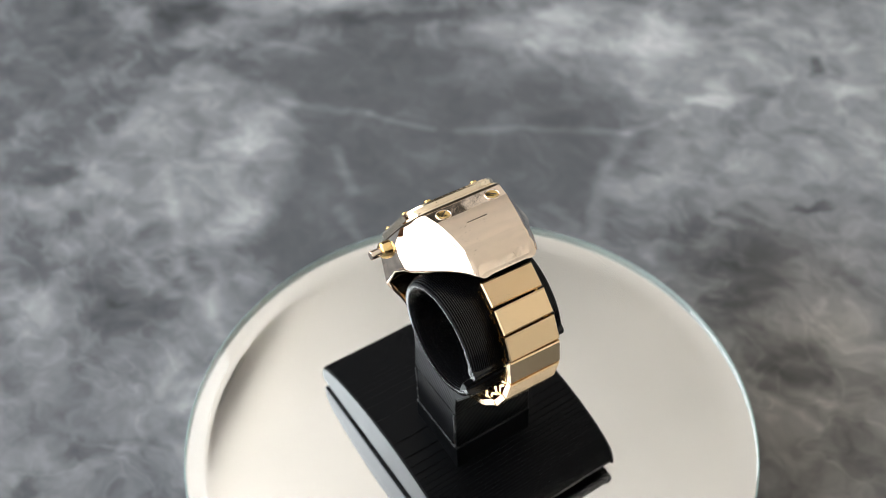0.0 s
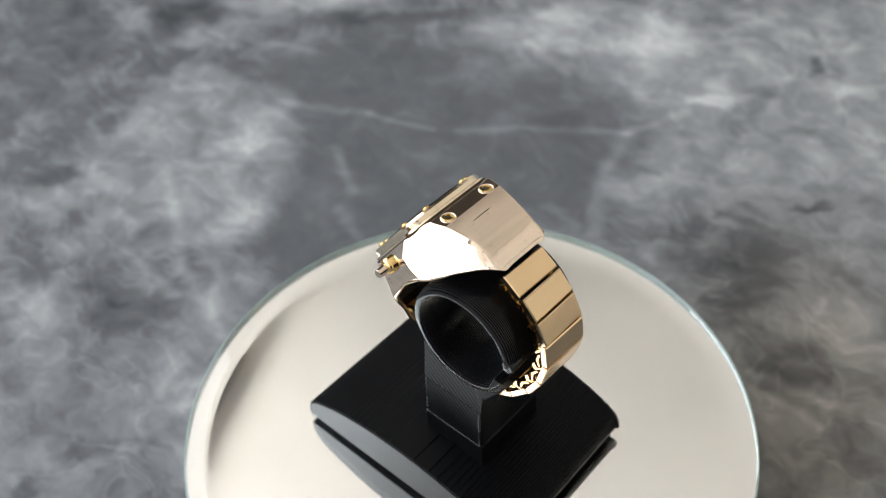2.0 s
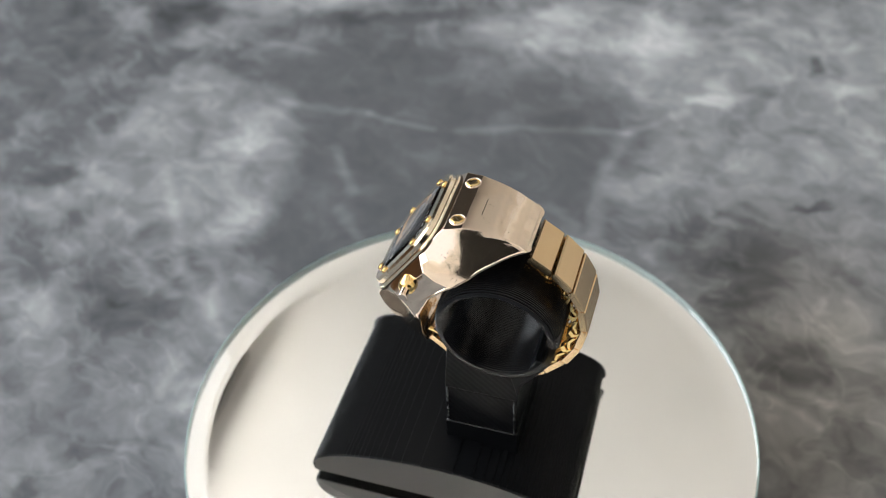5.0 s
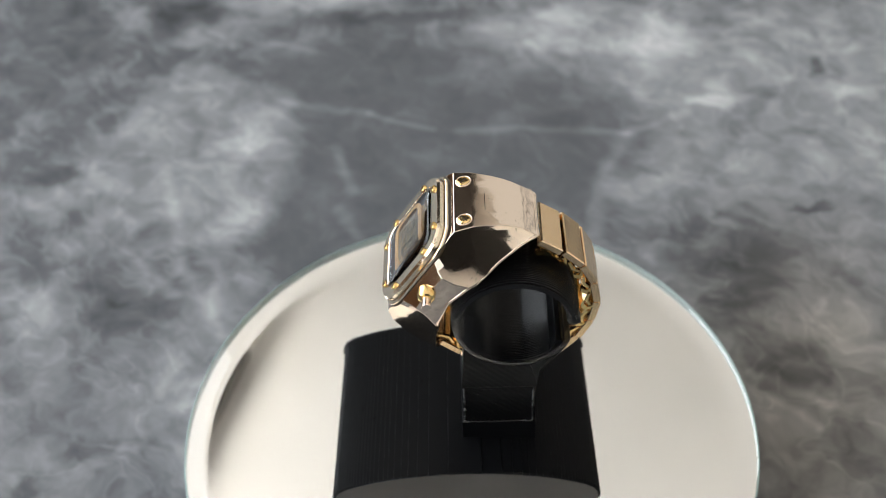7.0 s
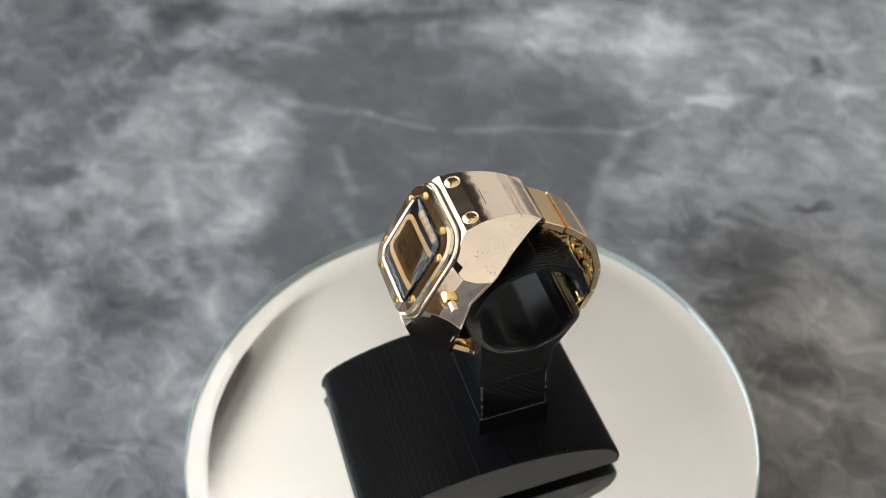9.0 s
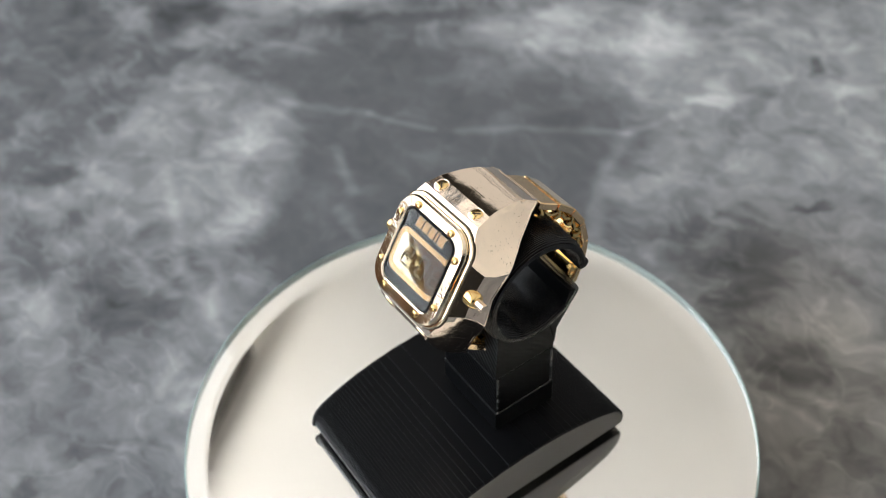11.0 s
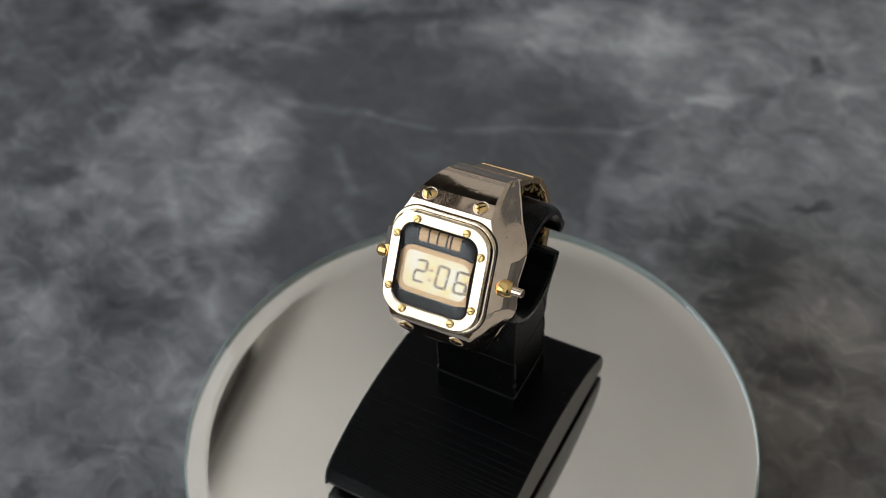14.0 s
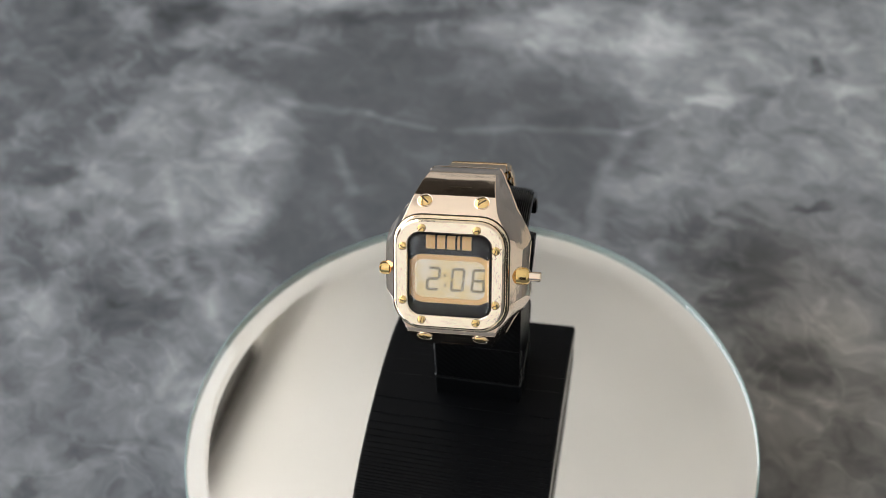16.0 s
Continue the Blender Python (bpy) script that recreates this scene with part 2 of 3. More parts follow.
def rounded(w, h, r, n=6, cx=0.0, cy=0.0):
    out = []
    for sx, sy, a0 in ((1, 1, 0), (-1, 1, 90), (-1, -1, 180), (1, -1, 270)):
        for k in range(n + 1):
            a = radians(a0 + 90 * k / n)
            out.append((cx + sx * (w / 2 - r) + r * math.cos(a), cy + sy * (h / 2 - r) + r * math.sin(a)))
    return out


def loft(bm, rings, closed=True, caps=True):
    rows = [[bm.verts.new(p) for p in ring] for ring in rings]
    n = len(rows[0])
    for a, b in zip(rows, rows[1:]):
        for i in range(n if closed else n - 1):
            bm.faces.new((a[i], a[(i + 1) % n], b[(i + 1) % n], b[i]))
    if caps:
        bm.faces.new(rows[0][::-1])
        bm.faces.new(rows[-1])
    return rows


def tube(bm, rings, n=64):
    """Lathe about z: rings of (radius, z) joined round into a closed body of revolution."""
    rows = [[bm.verts.new((r * math.cos(2 * math.pi * i / n), r * math.sin(2 * math.pi * i / n), z)) for i in range(n)] for r, z in rings]
    for a, b in zip(rows, rows[1:] + rows[:1]):
        for i in range(n):
            bm.faces.new((a[i], a[(i + 1) % n], b[(i + 1) % n], b[i]))


def lathe(bm, rings, n=24, move=None):
    """Lathe about z with both ends closed."""
    rows = [[bm.verts.new((r * math.cos(2 * math.pi * i / n), r * math.sin(2 * math.pi * i / n), z)) for i in range(n)] for r, z in rings]
    for a, b in zip(rows, rows[1:]):
        for i in range(n):
            bm.faces.new((a[i], a[(i + 1) % n], b[(i + 1) % n], b[i]))
    bm.faces.new(rows[0][::-1])
    bm.faces.new(rows[-1])
    if move:
        bmesh.ops.transform(bm, matrix=move, verts=[v for r in rows for v in r])


def box(bm, x0, x1, y0, y1, z0, z1):
    prism(bm, [(x0, y0), (x1, y0), (x1, y1), (x0, y1)], z0, z1)


def aim(p, normal, spin=0.0):
    """A matrix in millimetres at p whose z axis is the normal."""
    q = Vector(normal).to_track_quat("Z", "Y").to_matrix().to_4x4()
    return Matrix.Translation(p) @ q @ pose(0, 0, 0, 0, 0, spin)


# ---- room ----
FACE_IN = -18.0          # turn of the room against the camera
HIGH, LOW = 1.65, -0.75  # ceiling and floor, from the mirror plate
TABLE_Z = -0.026


def room_box(name, x0, x1, y0, y1, z0, z1, mat, label, category=""):
    bm = bmesh.new()
    box(bm, x0 / MM, x1 / MM, y0 / MM, y1 / MM, z0 / MM, z1 / MM)
    ob = part(name, bm, mat, None, label, smooth=0)
    ob.matrix_basis = pose(0, 0, 0, 0, 0, FACE_IN)
    return tagged(ob, label, category or "wall", kind="structure")


# x is the way away from the window wall, which stands at x = -0.75
WX = -0.762
room_box("floor", WX - 0.2, 1.8, -2.6, 2.3, LOW - 0.1, LOW, FLOOR, "pale plain floor of the room", "floor")
room_box("ceiling", WX - 0.2, 1.8, -2.6, 2.3, HIGH, HIGH + 0.1, CEILING, "plain cream painted ceiling", "ceiling")
# unseen black panel, added to blacken the flank's reflection
room_box("east_black_panel", 1.6, 1.8, -2.4, -1.45, LOW, HIGH, BLACK_UNSEEN, "unseen black panel in the corner, added for the case flank to reflect")
room_box("wall_east", 1.6, 1.8, -1.45, 2.1, LOW, HIGH, WALL_LIGHT, "plain beige painted wall")
# an opening added in the north wall to brighten the lug's reflection
NX0, NX1, NZ0, NZ1 = -0.755, 1.25, 0.08, 1.6
room_box("wall_north", WX, 1.8, 2.1, 2.3, NZ1, HIGH, WALL_LIGHT, "plain beige painted wall over an added opening")
room_box("wall_north_low", WX, 1.8, 2.1, 2.3, LOW, NZ0, WALL_LIGHT, "plain beige painted wall under an added opening")
room_box("wall_north_far", NX1, 1.8, 2.1, 2.3, NZ0, NZ1, WALL_LIGHT, "plain beige wall beside an added opening")
# bars added to put dark stripes into that reflection
for k, z in enumerate((0.24, 0.36, 0.50)):
    room_box("window_%d" % (k + 1), NX0, NX1, 2.14, 2.18, z - 0.012, z + 0.012, DARK_UNSEEN, "unseen dark bar added for a stripe in the lug reflection", "window")
# glowing panel behind the added north opening
room_box("north_glow_panel", NX0 - 0.6, NX1 + 0.6, 2.9, 3.0, LOW, 2.4, NORTH_GLOW, "dim warm glow panel added behind the north opening", "sky")
# the south opening is added so that the bezel mirrors a bright panel
room_box("wall_south_low", WX, 0.2, -2.6, -2.4, LOW, 0.45, WALL_LIGHT, "plain beige wall under an added opening")
room_box("wall_south_high", WX, 0.2, -2.6, -2.4, 1.35, HIGH, WALL_LIGHT, "plain beige wall over an added opening")
room_box("wall_south_side", 0.08, 0.2, -2.6, -2.4, 0.45, 1.35, WALL_LIGHT, "plain beige wall beside an added opening")
# unseen glowing panel that the bezel and flank reflect
room_box("south_glow_panel", -1.3, 2.5, -4.1, -4.0, LOW, 3.5, SOFT_GLOW, "soft glow panel added behind the south opening", "sky")
# second unseen black panel for the same flank reflection
room_box("south_black_panel", 0.2, 1.8, -2.6, -2.4, LOW, HIGH, BLACK_UNSEEN, "unseen black panel added for the case flank to reflect")
# unseen dark block, added so that lug and mirror plate reflect something dark
room_box("dark_flag_far", WX, -0.4, 1.6, 2.1, 1.34, HIGH - 0.08, DARK_UNSEEN, "unseen dark block added for the gold and the mirror to reflect")
WIN_Y0, WIN_Y1, WIN_Z0, WIN_Z1 = -2.36, 1.45, 0.085, 1.60
room_box("wall_west", WX - 0.2, WX, -2.6, WIN_Y0, LOW, HIGH, WALL_LIGHT, "plain beige wall beside the window")
# from here the dark and cream pieces round the window are added to shape reflections
room_box("west_flag_far", WX - 0.2, WX, WIN_Y1, 2.3, 0.88, HIGH, DARK_UNSEEN, "unseen dark wall beside the window, added for the lug reflection")
room_box("west_flag_foot", WX - 0.2, WX, WIN_Y1, 2.3, LOW, NZ0, DARK_UNSEEN, "unseen dark wall under the added corner opening")
# added glowing panel that carries the lug's bright reflection round the corner
room_box("corner_glow_panel", WX - 0.45, WX - 0.4, 1.5, 3.0, LOW, 1.6, NORTH_GLOW, "dim warm glow panel added behind the corner opening", "sky")
room_box("wall_west_low", WX - 0.2, WX, WIN_Y0, WIN_Y1, LOW, WIN_Z0, WALL_BROWN, "brown panelled wall under the window")
room_box("west_flag_panel", WX - 0.2, WX, 1.0, WIN_Y1, WIN_Z0, 1.28, DARK_UNSEEN, "unseen dark panel added for the lug to reflect")
room_box("west_flag_high", WX - 0.2, WX, WIN_Y0, 1.12, WIN_Z1, HIGH, DARK_UNSEEN, "unseen dark strip over the window, added for the dark crescent on the plate")
room_box("west_cream_strip", WX - 0.2, WX, 1.12, WIN_Y1, WIN_Z1, HIGH, CEILING, "unseen cream strip over the window, added to trim the dark crescent")
room_box("backdrop", WX - 4.1, WX - 4.0, -13.0, 5.0, LOW, 9.0, DAY, "bright overcast daylight outside the window", "sky")
# two unseen glowing strips, added to light the ceiling that the plate mirrors
room_box("ceiling_fill_near", WX - 1.1, WX - 0.2, -7.0, 5.0, LOW - 0.2, LOW - 0.1, SOFT_GLOW, "weak glow strip near the wall, added to even out the ceiling", "backdrop")
room_box("ceiling_fill_far", WX - 4.0, WX - 1.1, -7.0, 5.0, LOW - 0.2, LOW - 0.1, GROUND_GLOW, "bright glow strip below the window, added to brighten the ceiling", "backdrop")

bm = bmesh.new()
prism(bm, [(-290, -722), (620, -722), (620, 1180), (-290, 1180)], TABLE_Z / MM - 20, TABLE_Z / MM, 1.0)
tabletop = part("tabletop", bm, MARBLE, None, smooth=0)
bm = bmesh.new()
box(bm, -230, 500, -600, 900, LOW / MM, TABLE_Z / MM - 20)
tagged(part("table_base", bm, DARK_UNSEEN, None, smooth=0), "plain dark base under the marble table top", "table base", kind="structure")
tagged(tabletop, "grey marble table top with pale veins", "tabletop", kind="structure")

# ---- turntable with its mirror plate ----
PLATE_R, GLASS_T = 55.5, 2.6
turntable = tagged(new("turntable"), "round mirror-topped display turntable on the marble", "turntable")
bm = bmesh.new()
lathe(bm, [(49.0, TABLE_Z / MM), (50.0, TABLE_Z / MM + 1), (50.0, -6.5), (49.0, -GLASS_T - 0.9)], 96)
part("body", bm, TURN_BODY, turntable, "dark plastic turntable drum")
bm = bmesh.new()
lathe(bm, [(PLATE_R - 0.16, -GLASS_T - 0.8), (PLATE_R - 0.16, -GLASS_T + 0.03)], 128)
part("silvering", bm, SILVER, turntable, "silvered mirror backing")
bm = bmesh.new()
lathe(bm, [(PLATE_R - 0.3, -GLASS_T), (PLATE_R, -GLASS_T + 0.2), (PLATE_R, -0.4), (PLATE_R - 3.9, 0.0)], 160)
part("glass_plate", bm, GLASS, turntable, "clear bevelled glass", smooth=4)
bm = bmesh.new()
tube(bm, [(PLATE_R - 0.14, -GLASS_T - 0.3), (PLATE_R + 0.10, -GLASS_T - 0.1), (PLATE_R + 0.10, -0.5), (PLATE_R - 0.03, -0.38), (PLATE_R - 0.14, -0.43)], 160)
part("ground_edge", bm, GLASS_EDGE, turntable, "teal tinted ground glass edge")

# ---- black display stand ----
display_stand = tagged(new("display_stand"), "black layered 3D printed ring stand on the mirror plate", "stand")
X0, X1 = -17.2, 18.2      # ends of the arched foot
FOOT_CURVE = [(25.3, 1.6), (25.0, 3.2), (24.2, 4.7), (22.6, 5.9), (20.3, 6.9), (17.5, 7.9), (14.0, 8.8), (10.0, 9.5), (5.5, 10.0), (0.0, 10.2)]


def foot_half_width(z):
    for (y0, z0), (y1, z1) in zip(FOOT_CURVE, FOOT_CURVE[1:]):
        if z0 <= z <= z1:
            return y0 + (y1 - y0) * (z - z0) / (z1 - z0)
    return 0.0


def arched_foot():
    """Printed layer on layer: each layer ends in a rounded bead, far apart on the crest and close towards the tips."""
    bm = bmesh.new()
    outline = [(-24.6, 0.15), (24.6, 0.15), (25.2, 0.7)]
    side, z, layer = [], 1.6, 0.23
    while z < 10.0:
        y = foot_half_width(z + layer * 0.9)
        side += [(y, z), (y + 0.03, z + 0.06), (y + 0.02, z + layer * 0.66), (y - 0.04, z + layer * 0.94)]
        z += layer
    outline += side + [(-y, z) for y, z in reversed(side)] + [(-25.2, 0.7)]
    rings = []
    for x, s in ((X0, 0.3), (X0 + 0.3, 0.0), (X1 - 0.3, 0.0), (X1, 0.3)):
        rings.append([(x, -0.6 + y * (0.985 - s / 25) * (1 - 0.001 * (X1 - x)), z - s * (1 if z > 1 else 0)) for y, z in outline])
    loft(bm, rings)
    return bm


def foot_end(x, out):
    """The flat face that lay on the print bed, a skin at one end of the foot."""
    bm = bmesh.new()
    outline = [(-24.5, 0.35), (24.5, 0.35), (24.9, 0.8)] + [(y - 0.35, z - 0.3) for y, z in FOOT_CURVE[:-1]] + [(-y + 0.35, z - 0.3) for y, z in FOOT_CURVE[::-1]] + [(-24.9, 0.8)]
    loft(bm, [[(x + dx, -0.6 + y * 0.98, z) for y, z in outline] for dx in (-0.2 * out, 0.06 * out)])
    return bm


foot = part("foot", arched_foot(), BLACK, display_stand, "arched foot with fine printed layers", smooth=25)
for x, out in ((X0, -1), (X1, 1)):
    part("end_face", foot_end(x, out), BED_BLACK, foot, "smooth flat end of the foot", smooth=0)

HOLD_Y, HOLD_Z, HOLD_R, HOLD_IN = 8.5, 42.3, 10.7, 8.65
TALL = 1.06  # the sleeve is a little higher than wide
HX0, HX1 = -7.3, 10.5


def sleeve(x0, x1, a0, a1, n):
    """A stretch of the printed sleeve: its ends are rounded off layer by layer."""
    bm = bmesh.new()
    length = x1 - x0
    count = int(length / 0.34)
    layer = length / count
    outer, inner = [], []
    for i in range(count):
        edge = min(i, count - 1 - i) * layer + layer * 0.5
        round_off = 0.0 if edge > 2.1 else 0.95 * (1 - math.sqrt(max(0.0, 1 - ((2.1 - edge) / 2.1) ** 2)))
        for k, dip in ((0.02, 0.22), (0.3, 0.0), (0.7, 0.0), (0.98, 0.22)):
            outer.append((x0 + (i + k) * layer, HOLD_R - round_off - dip))
            inner.append((x0 + (i + k) * layer, HOLD_IN + round_off * 0.75 + dip * 0.7))
    ring = outer + inner[::-1]
    rings = []
    for j in range(n + 1):
        a = radians(a0 + (a1 - a0) * j / n)
        rings.append([(x, HOLD_Y + r * math.cos(a), HOLD_Z + TALL * r * math.sin(a)) for x, r in ring])
    loft(bm, rings)
    return bm


part("sleeve", sleeve(HX0, HX1, 5, 333, 90), SLEEVE_BLACK, display_stand, "ridged printed finger sleeve", smooth=25)


def extruded(outline, x0, x1):
    """A flat outline in y and z, drawn out along x."""
    bm = bmesh.new()
    loft(bm, [[(x, y, z) for y, z in outline] for x in (x0, x1)])
    return bm


part("sleeve_lip", extruded([(HOLD_Y + 9.75 + 1.15 * math.cos(a), HOLD_Z + 1.0 + 1.15 * math.sin(a)) for a in (k * math.pi / 8 for k in range(16))], HX0 + 0.1, HX1 - 0.1),
     SLEEVE_BLACK, display_stand, bevel=0.2)
part("gusset", extruded([(12.5, 26.0), (13.0, 30.5), (17.4, 36.5), (17.0, 37.8), (15.4, 38.2), (14.2, 34.6), (11.0, 32.6)], HX0 + 0.15, HX1 - 0.15), BLACK, display_stand, bevel=0.2)


def stacked(rows):
    bm = bmesh.new()
    loft(bm, [[(xa, y0, z), (xb, y0, z), (xb, y1, z), (xa, y1, z)] for z, y0, y1, xa, xb in rows])
    return bm


PX0, PX1, PY0, PY1 = -5.5, 10.2, -0.8, 12.4
part("plinth", stacked([(7.0, PY0 - 0.1, PY1 + 0.1, PX0 - 0.1, PX1 + 0.1), (14.6, PY0 - 0.1, PY1 + 0.1, PX0 - 0.1, PX1 + 0.1), (14.9, PY0 + 0.1, PY1 - 0.1, PX0 + 0.1, PX1 - 0.1)]),
     BLACK, display_stand, bevel=0.1)
part("post", stacked([(14.9, PY0 + 0.1, PY1, PX0, PX1), (25.0, PY0, PY1, PX0, PX1)]), HATCHED, display_stand, "post with hatched printed faces", bevel=0.25)
ARC = [(HOLD_Y + 9.7 * math.cos(radians(a)), HOLD_Z + TALL * 9.7 * math.sin(radians(a))) for a in range(-38, -156, -6)]
part("cradle", extruded([(PY0, 25.0), (PY1, 25.0), (12.9, 29.5), (17.0, 35.6)] + ARC, PX0, PX1), HATCHED, display_stand, "printed web that carries the sleeve", bevel=0.2)


def print_seam(x, y, z0, z1):
    """A string of small beads where each layer of the post begins."""
    bm = bmesh.new()
    rings, z, k = [], z0, 0
    while z < z1:
        r = random.uniform(0.18, 0.34) if k % 2 else 0.10
        rings.append([(x + r * math.cos(a), y + r * math.sin(a), z) for a in (i * math.pi / 3 for i in range(6))])
        z += 0.24
        k += 1
    loft(bm, rings)
    return bm


for x in (PX0, PX1):
    for y in (PY0 + 0.5, PY1 - 0.5):
        part("print_seam", print_seam(x, y, 14.9, 25.0), SLEEVE_BLACK, display_stand, "beaded print seam", smooth=60)
for x, y0, y1 in ((PX0 - 0.1, PY0, PY1), (PX1 + 0.1, PY0, PY1)):
    bm = bmesh.new()
    rings, y, k = [], y0, 0
    while y < y1:
        r = random.uniform(0.22, 0.45) if k % 2 else 0.14
        rings.append([(x + r * math.cos(a), y, 14.9 + r * math.sin(a)) for a in (i * math.pi / 3 for i in range(6))])
        y += 0.4
        k += 1
    loft(bm, rings)
    part("print_bead", bm, SLEEVE_BLACK, display_stand, "beaded print seam", smooth=60)

# ---- ring watch (u across, v up the face, w out of the face) ----
ring_watch = tagged(new("ring_watch"), "gold plated finger ring shaped as a square digital watch", "ring watch")

STATIONS = [  # v, half width and w at the top edge, the shoulder and the lower edge
    (0.0, 9.5, 16.0, 11.4, 14.2, 11.9, 10.2),
    (4.4, 9.5, 16.0, 11.4, 13.8, 12.1, 9.4),
    (5.6, 9.3, 16.0, 10.7, 13.0, 11.5, 8.5),
    (8.0, 8.3, 15.85, 9.3, 12.0, 10.1, 7.3),
    (9.4, 7.7, 15.75, 8.5, 11.6, 9.2, 6.7),
    (10.4, 7.3, 15.5, 8.1, 11.0, 8.7, 6.2),
    (12.3, 6.75, 13.4, 7.2, 9.7, 7.7, 5.2),
    (12.85, 6.5, 12.5, 6.9, 9.25, 7.35, 4.85),
    (13.4, 6.3, 11.42, 6.65, 8.6, 6.95, 4.45),
    (13.95, 6.1, 10.34, 6.4, 7.7, 6.65, 4.05),
    (14.5, 5.85, 8.95, 6.1, 6.6, 6.3, 3.6),
    (14.95, 5.6, 7.4, 5.8, 5.4, 5.9, 3.0),
    (15.2, 5.3, 5.6, 5.4, 4.3, 5.5, 2.6),
    (15.2, 4.9, 4.3, 5.0, 3.4, 5.1, 2.2),
    (15.1, 4.1, 3.0, 4.2, 2.6, 4.2, 2.0),
]


def case_body():
    """A loft along v; the forward edge of each flank bows out like the blunt end of a drop."""
    rings = []
    for v, ht, wt, hm, wm, hb, wb in [(-s[0], *s[1:]) for s in STATIONS[:0:-1]] + STATIONS:
        half = [(ht, wt, 0.7), ((ht + hm) / 2 + 0.12, (wt * 0.45 + wm * 0.55), -0.1), (hm, wm, -0.5), ((hm + hb) / 2 + 0.1, (wm + wb) / 2, -0.2), (hb, wb, 0.8), (hb - 1.4, wb + 0.2, 0.8)]
        bow = max(0.0, 1 - abs(abs(v) - 5.0) / 4.0)
        sign = 1 if v > 0 else -1
        rings.append([(u, v + sign * bow * d, w) for u, w, d in half] + [(-u, v + sign * bow * d, w) for u, w, d in reversed(half)])
    bm = bmesh.new()
    loft(bm, rings)
    return bm


case = part("case", case_body(), GOLD, ring_watch, "polished pale gold case with faceted lugs", smooth=10, bevel=0.16)


def edge_rim(side):
    """The rolled lip along the lower edge of a flank."""
    path = [(side * (s[5] - 0.28), sg * s[0], s[6] + 0.1) for sg, rows in ((-1, STATIONS[11:0:-1]), (1, STATIONS[:12])) for s in rows]
    bm = bmesh.new()
    rings = []
    for i, p in enumerate(path):
        run = (Vector(path[min(i + 1, len(path) - 1)]) - Vector(path[max(i - 1, 0)])).normalized()
        a = Vector((0, 0, 1)) - run * run.z
        a.normalize()
        b = run.cross(a)
        rings.append([tuple(Vector(p) + 0.36 * (a * math.sin(k * math.pi / 4) + b * math.cos(k * math.pi / 4))) for k in range(8)])
    loft(bm, rings)
    return bm


for side in (-1, 1):
    part("lower_rim", edge_rim(side), GOLD, case, "rolled gold lip", smooth=60)


def frame_ring(sizes):
    """A rounded square frame: (width, corner radius, w) outlines, outside first, joined in a loop."""
    bm = bmesh.new()
    rows = [[bm.verts.new((x, y, w)) for x, y in rounded(s * 0.975, s * 0.975, r, 8)] for s, r, w in sizes]
    n = len(rows[0])
    for a, b in zip(rows, rows[1:] + rows[:1]):
        for i in range(n):
            bm.faces.new((a[i], a[(i + 1) % n], b[(i + 1) % n], b[i]))
    return bm


bezel = part("bezel", frame_ring([(19.6, 4.75, 15.6), (19.6, 4.75, 16.1), (19.45, 4.7, 16.32), (19.1, 4.55, 16.42), (18.4, 4.3, 16.4), (18.4, 4.2, 17.2), (17.8, 4.0, 17.6),
                                  (14.5, 2.3, 17.65), (13.9, 2.0, 17.4), (13.7, 1.9, 16.2), (15.0, 2.0, 15.6)]), BEZEL_GOLD, ring_watch, "bright gold screwed bezel", smooth=35)


def screw(p, normal, radius, spin, parent, high=0.34, recessed=False):
    bm = bmesh.new()
    m = aim(p, normal, spin)
    lathe(bm, [(radius, -0.4), (radius, high * 0.55), (radius * 0.8, high * 0.9), (radius * 0.35, high)], 18, m)
    s = part("screw", bm, DEEP_GOLD, parent)
    bm = bmesh.new()
    vs = prism(bm, [(-radius * 0.7, -radius * 0.1), (radius * 0.7, -radius * 0.1), (radius * 0.7, radius * 0.1), (-radius * 0.7, radius * 0.1)], high * 0.6, high + 0.03)
    bmesh.ops.transform(bm, matrix=m, verts=vs)
    part("slot", bm, DARK_GAP, s, smooth=0)
    if recessed:
        bm = bmesh.new()
        tube(bm, [(radius * 1.02, -0.3), (radius * 1.02, 0.08), (radius * 1.1, 0.14), (radius * 1.2, 0.1), (radius * 1.24, -0.3)], 28)
        bmesh.ops.transform(bm, matrix=m, verts=bm.verts[:])
        part("screw_seat", bm, GOLD, s)


random.seed(4)
for u, v in ((-4.5, 7.65), (4.5, 7.65), (7.65, 4.5), (7.65, -4.5), (4.5, -7.65), (-4.5, -7.65), (-7.65, -4.5), (-7.65, 4.5)):
    screw((u, v, 17.6), (0, 0, 1), 0.66, random.uniform(0, 180), bezel, 0.46)
for sv in (1, -1):
    for u in (-4.7, 4.7):
        screw((u, sv * 11.5, 14.28), (0, sv * 0.742, 0.67), 1.1, random.uniform(0, 180), case, 0.2, True)
    # thin cuts across the lug behind the screws
    for v, w, half, mid, thin in ((13.4, 11.46, 1.9, -0.5, 0.05),):
        bm = bmesh.new()
        box(bm, mid - half, mid + half, -thin, thin, -0.2, 0.03)
        bmesh.ops.transform(bm, matrix=aim((0, sv * v, w), (0, sv * 0.89, 0.455)), verts=bm.verts[:])
        part("lug_slit", bm, DARK_GAP, case, smooth=0)

# dark seam round the bezel and the gasket inside it
part("bezel_seam", frame_ring([(19.58, 4.75, 15.6), (19.62, 4.75, 16.0), (19.85, 4.85, 16.0), (19.85, 4.85, 15.6)]), DARK_GAP, bezel, "grimy dark seam", smooth=0)
